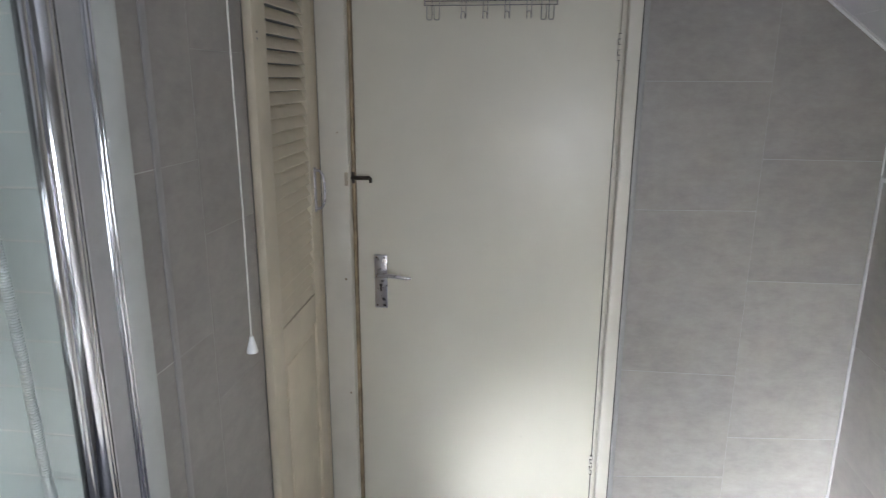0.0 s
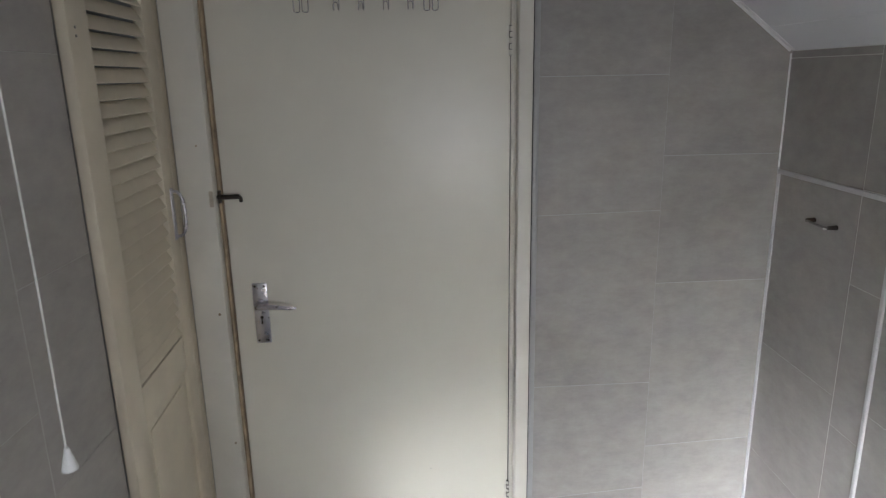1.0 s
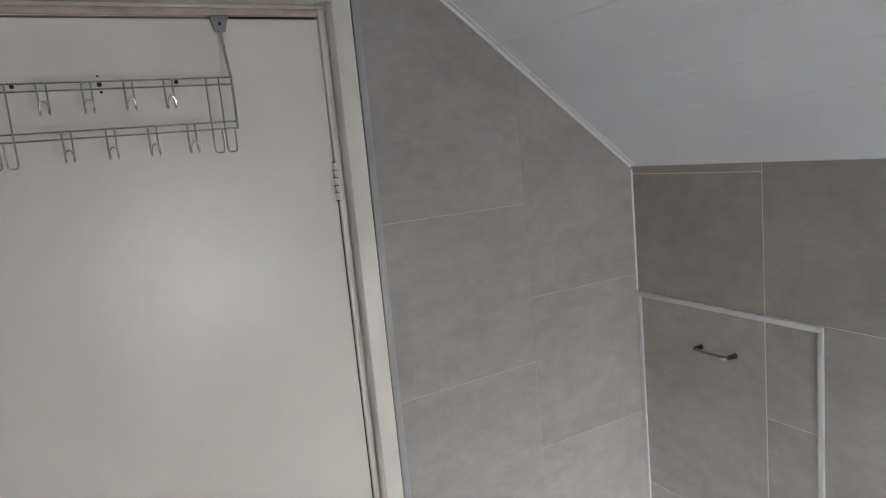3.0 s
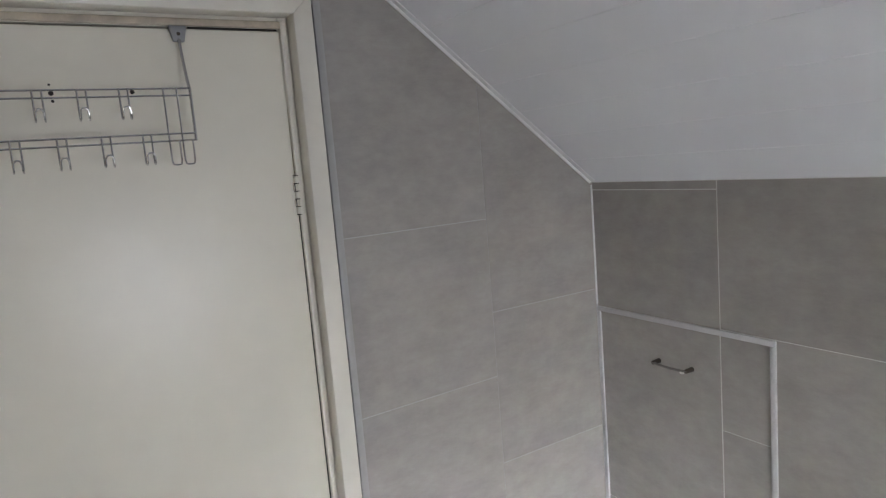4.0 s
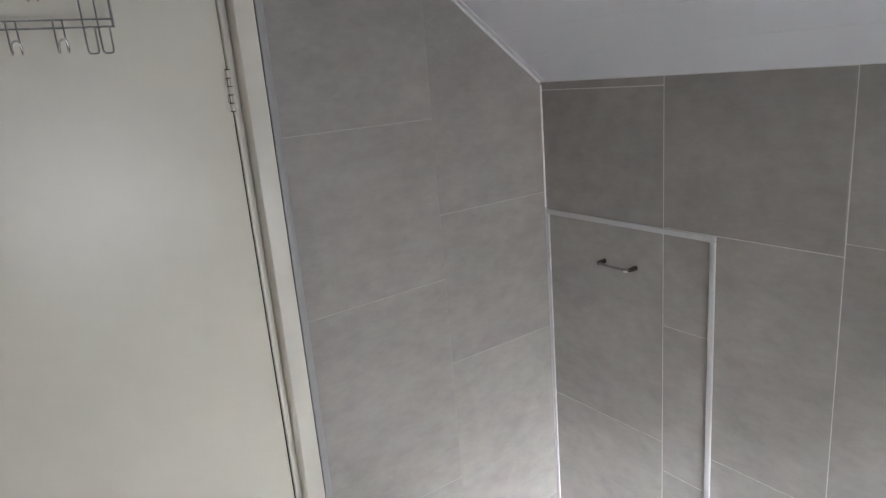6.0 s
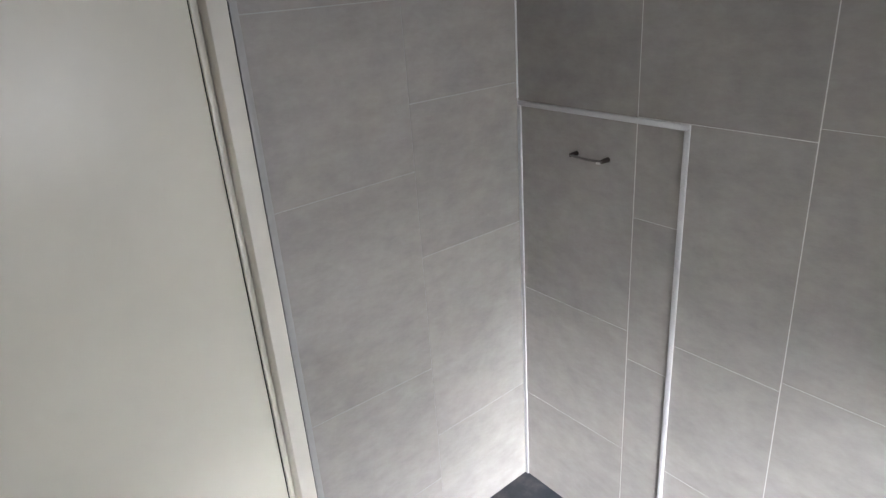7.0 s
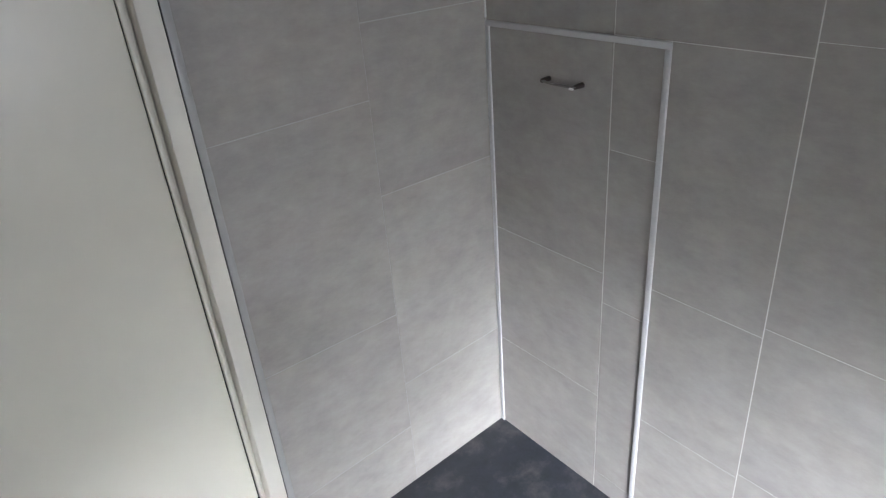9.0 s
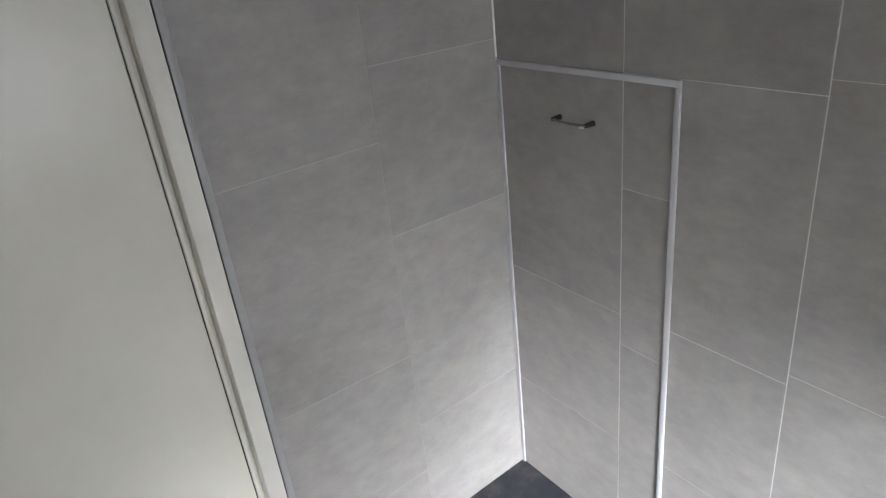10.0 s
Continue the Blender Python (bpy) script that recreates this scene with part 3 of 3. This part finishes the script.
line = [(leaf_w - 0.035, -TH + 0.0005, 1.125), (leaf_w - 0.035, -TH - 0.018, 1.128), (leaf_w - 0.035, -TH - 0.030, 1.150), (leaf_w - 0.035, -TH - 0.033, 1.190), (leaf_w - 0.035, -TH - 0.030, 1.232), (leaf_w - 0.035, -TH - 0.018, 1.254), (leaf_w - 0.035, -TH + 0.0005, 1.257)]
part("handle", tube(smooth_line(line, 5), 0.0045, 10), M_NICKEL, louvre, "small bowed metal handle", smooth=True)
part("handle_plate", box(leaf_w - 0.047, leaf_w - 0.023, -TH - 0.0022, -TH + 0.0003, 1.116, 1.266, 0.001), M_NICKEL, louvre, smooth=True)
for hz in (1.125, 1.257):
    part("handle_foot", rod((leaf_w - 0.035, -TH + 0.0003, hz), (leaf_w - 0.035, -TH - 0.004, hz), 0.010, 16, bevel=0.001), M_NICKEL, louvre, smooth=True)
bm = box(-0.73, LEFT_X - 0.028, 1.3885, 1.44, FOOT_L, FLAT_Z - 0.001)
box(-0.73, LEFT_X - 0.002, 1.4, WALL_Y + 0.0005, 2.06, FLAT_Z - 0.001, bm=bm)
box(-0.70, LEFT_X - 0.004, 1.925, WALL_Y + 0.0005, FOOT_L, 2.059, bm=bm)
tagged(part("cupboard_frame", bm, M_LOUVRE), "ivory painted frame of the built-in cupboard", "cupboard", kind="structure")

for sz in (1.655, 1.672):
    part("screw", rod((0.030, -TH + 0.0005, sz), (0.030, -TH - 0.0012, sz), 0.0032, 10, bevel=0.0005), M_PEWTER, louvre)

# ---- light pull ----
cord = thing("pull_cord", (-0.340, 0.678, FLAT_Z), "white light pull cord with a small plastic acorn", "pull cord")
piece("cord", tube([(-0.340 + 0.0006 * math.sin(i * 0.7), 0.678, FLAT_Z - i * (FLAT_Z - 1.17) / 24) for i in range(25)], 0.0011, 8), M_CORD, cord, smooth=True)
acorn = rod((-0.340, 0.678, 1.142), (-0.340, 0.678, 1.161), 0.0095, 20, r2=0.005, bevel=0.0015)
rod((-0.340, 0.678, 1.160), (-0.340, 0.678, 1.170), 0.0048, 16, acorn, r2=0.0028)
piece("acorn", acorn, M_WHITE, cord, smooth=True)

# ---- shower screen ----
SX = LEFT_X - 0.002
screen = thing("shower_screen", (SX, 0.72, 0.0), "clear glass shower screen in polished chrome frame", "shower screen")
SH = 1.96
b = box(SX - 0.012, SX + 0.010, 0.772, 0.7925, FOOT_L, SH, 0.005, seg=3)
piece("wall_profile", b, M_CHROME, screen, smooth=True)
b = rod((SX + 0.011, 0.7775, FOOT_L), (SX + 0.011, 0.7775, SH - 0.001), 0.0045, 16)
rod((SX + 0.011, 0.7885, FOOT_L), (SX + 0.011, 0.7885, SH - 0.001), 0.0035, 16, b)
piece("profile_lip", b, M_CHROME, screen, smooth=True)
piece("filler_profile", box(SX - 0.010, SX + 0.008, 0.7165, 0.7715, LOW + 0.031, SH - 0.004, 0.002), M_SATIN, screen, "flat satin aluminium infill")
# solid black bar in place of a slot's shade
piece("shadow_gap", box(SX - 0.009, SX + 0.006, 0.7095, 0.7163, LOW + 0.031, SH - 0.004), M_BLACK, screen, "black filler standing in for a shaded slot in the frame")
b = box(SX - 0.010, SX + 0.010, 0.699, 0.7093, LOW + 0.031, SH - 0.004, 0.003, seg=3)
piece("clamp_strip", b, M_CHROME, screen, smooth=True)
b = rod((SX + 0.002, 0.677, LOW + 0.031), (SX + 0.002, 0.677, SH - 0.004), 0.0205, 32)
piece("post", b, M_CHROME, screen, smooth=True)
b = box(SX - 0.008, SX + 0.010, 0.6365, 0.6555, LOW + 0.031, SH - 0.004, 0.004, seg=3)
piece("seal_strip", b, M_CHROME, screen, smooth=True)
g = piece("pane", box(SX - 0.003, SX + 0.003, -0.25, 0.638, LOW + 0.031, SH - 0.004), M_GLASS, screen)
g.visible_shadow = False
piece("bottom_rail", box(SX - 0.012, SX + 0.012, -0.25, 0.757, LOW + 0.0005, LOW + 0.0305, 0.003), M_CHROME, screen)
piece("top_rail", box(SX - 0.012, SX + 0.012, -0.25, 0.757, SH - 0.0035, SH + 0.022, 0.003), M_CHROME, screen)

# ribbed shower hose, both ends in the tiled wall
path = smooth_line([(-0.90, SHOWER_Y - 0.001, 1.62), (-0.90, 0.79, 1.60), (-0.868, 0.745, 1.50), (-0.835, 0.74, 1.33), (-0.818, 0.74, 1.10), (-0.808, 0.74, 0.85), (-0.80, 0.745, 0.70), (-0.84, 0.77, 0.58), (-0.87, SHOWER_Y - 0.001, 0.57)], 40)
dense, left = [], 0.0
for a, b in zip(path, path[1:]):   # even steps along the curve
    seg = (b - a).length
    while left < seg:
        dense.append(a.lerp(b, left / seg))
        left += 0.0026
    left -= seg
hose = tagged(part("shower_hose", tube(dense, 0.007, 12, radii=[0.0106 if i % 2 else 0.0084 for i in range(len(dense))]), M_HOSE), "ribbed chrome shower hose hanging at the tiled wall", "shower hose")

# ---- access panel in the knee wall ----
panel = thing("access_panel", (WALL_X, 1.70, 0.0), "grey panelled access hatch framed in grey plastic trim", "access panel")
TX = WALL_X - 0.0065
JV, JW, FR = 1.567, 1.168, 1.437   # upright joints and the hatch's edge, along y
piece("top_trim", box(TX, WALL_X + 0.0005, FR - 0.008, WALL_Y - 0.0045, 1.2665, 1.2805, 0.0025), M_TRIM, panel, smooth=True)
piece("side_trim", box(TX, WALL_X + 0.0005, FR - 0.008, FR + 0.006, -0.005, 1.2660, 0.003), M_TRIM, panel, smooth=True)
piece("side_trim", box(WALL_X - 0.006, WALL_X + 0.0005, WALL_Y - 0.014, WALL_Y - 0.0045, -0.005, 1.2660, 0.002), M_TRIM, panel, smooth=True)
HZ, HA, HB = 1.166, 1.648, 1.748
line = [(WALL_X - 0.022, HA - 0.002, HZ), (WALL_X - 0.024, HA + 0.012, HZ - 0.001), (WALL_X - 0.025, HA + 0.035, HZ - 0.002), (WALL_X - 0.025, HB - 0.035, HZ - 0.002), (WALL_X - 0.024, HB - 0.012, HZ - 0.001), (WALL_X - 0.022, HB + 0.002, HZ)]
handle = piece("handle", tube(smooth_line(line, 5), 0.0032, 10), M_PEWTER, panel, "dull grey metal bow handle", smooth=True)
for hy in (HA, HB):
    part("handle_foot", rod((WALL_X + 0.0005, hy, HZ), (WALL_X - 0.025, hy, HZ), 0.0072, 14, r2=0.0050, bevel=0.001), M_DARKMETAL, handle, smooth=True)
part("worn_spot", box(WALL_X - 0.0300, WALL_X - 0.0245, HA + 0.003, HA + 0.014, HZ - 0.007, HZ - 0.002, 0.0015), M_GROUT, handle, "pale worn end of the handle")

# ---- wall panels, tile by tile ----
GAP = 0.0011


def rect(a0, a1, z0, z1, ga=GAP, gz=GAP):
    return [(a0 + ga, z0 + gz), (a1 - ga, z0 + gz), (a1 - ga, z1 - gz), (a0 + ga, z1 - gz)]


def lay(polys, parent, m, depth=0.0006, mat=None):
    for poly in polys:
        ob = part("tile", prism(poly, depth), mat or M_TILE, parent)
        ob.matrix_local = Matrix.Translation(-parent.location) @ m


def column(a0, a1, joints, ga=GAP, gz=GAP):
    return [rect(a0, a1, z0, z1, ga, gz) for z0, z1 in zip(joints, joints[1:])]


# door wall: local x is world x
def strip(x0, x1, left, right, g=0.0010):
    """Tiles one above another; their joints' heights at either side."""
    return [[(x0 + 0.0004, a + g), (x1 - 0.0004, b + g), (x1 - 0.0004, d - g), (x0 + 0.0004, c - g)] for a, b, c, d in zip(left, right, left[1:], right[1:])]


polys = strip(0.430, 0.813, (floor_z(0.43), 0.150, 0.576, 1.152, 1.566), (floor_z(0.813), 0.184, 0.580, 1.160, 1.566))
polys += strip(0.813, WALL_X, (floor_z(0.813), 0.343, 0.924, 1.328), (floor_z(WALL_X), 0.364, 0.928, 1.328))
polys.append([(0.4304, 1.5673), (0.8126, 1.5673), (0.8126, slope_z(0.8126) - 0.002), (0.4304, slope_z(0.4304) - 0.002)])
polys.append([(0.8134, 1.3293), (WALL_X - 0.0005, 1.3293), (WALL_X - 0.0005, KNEE_Z - 0.002), (0.8134, slope_z(0.8134) - 0.002)])
lay(polys, wall_door, Matrix.Translation((0, WALL_Y, 0)))
# knee wall: local x is world -y, so that the face looks to -x
east = Matrix(((0, 1, 0, WALL_X), (-1, 0, 0, 0), (0, 0, 1, 0), (0, 0, 0, 1)))
polys = column(-WALL_Y, -JV, (1.278, 1.605, KNEE_Z - 0.001), 0.0011)
polys += column(-JV, -JW, (1.281, KNEE_Z - 0.001), 0.0011)
polys += column(-(FR - 0.006), -JW, (-0.006, 0.345, 0.733, 1.281), 0.0011, 0.0005)
polys += column(-JW, -0.768, (-0.006, 0.360, 0.757, 1.307, KNEE_Z - 0.001), 0.0012, 0.0005)
polys += column(-0.768, -0.368, (-0.006, 0.30, 0.70, 1.10, KNEE_Z - 0.001), 0.0011, 0.0008)
polys += column(-0.368, 0.032, (-0.006, 0.36, 0.76, 1.31, KNEE_Z - 0.001), 0.0011, 0.0008)
polys += column(0.032, -BACK_Y - 0.001, (-0.006, 0.30, 0.70, 1.10, KNEE_Z - 0.001), 0.0011, 0.0008)
lay(polys, wall_knee, east)
# hatch tiles
polys = column(-WALL_Y + 0.004, -JV, (-0.005, 0.335, 0.718, 1.268), 0.0016, 0.0005)
polys += column(-JV, -FR, (-0.005, 0.06, 0.636, 1.036, 1.268), 0.0016, 0.0005)
lay(polys, panel, east @ Matrix.Translation((0, -0.0008, 0)))
# partition: local x is world +y, the face looks to +x
west = Matrix(((0, -1, 0, LEFT_X), (1, 0, 0, 0), (0, 0, 1, 0), (0, 0, 0, 1)))
polys = column(0.957, 1.118, (LOW, 0.17, 0.58, 0.988, 1.395, 1.80, FLAT_Z), 0.0016, 0.0005)
polys += column(1.118, 1.387, (LOW, 0.40, 0.81, 1.222, 1.63, 2.04, FLAT_Z), 0.0016, 0.0005)
lay(polys, wall_left, west)
lay(column(0.8665, 0.955, (LOW, 0.17, 0.58, 0.988, 1.395, 1.80, FLAT_Z)), wall_shower, west)
# pale shower tiles
polys = []
z = -0.210
while z < FLAT_Z - 0.05:
    x = FAR_X
    while x < LEFT_X - 0.05:
        polys.append(rect(x, min(x + 0.43, LEFT_X - 0.0205), z, min(z + 0.105, FLAT_Z), 0.0018, 0.0022))
        x += 0.43
    z += 0.105
lay(polys, wall_shower, Matrix.Translation((0, SHOWER_Y, 0)), mat=M_PALE)
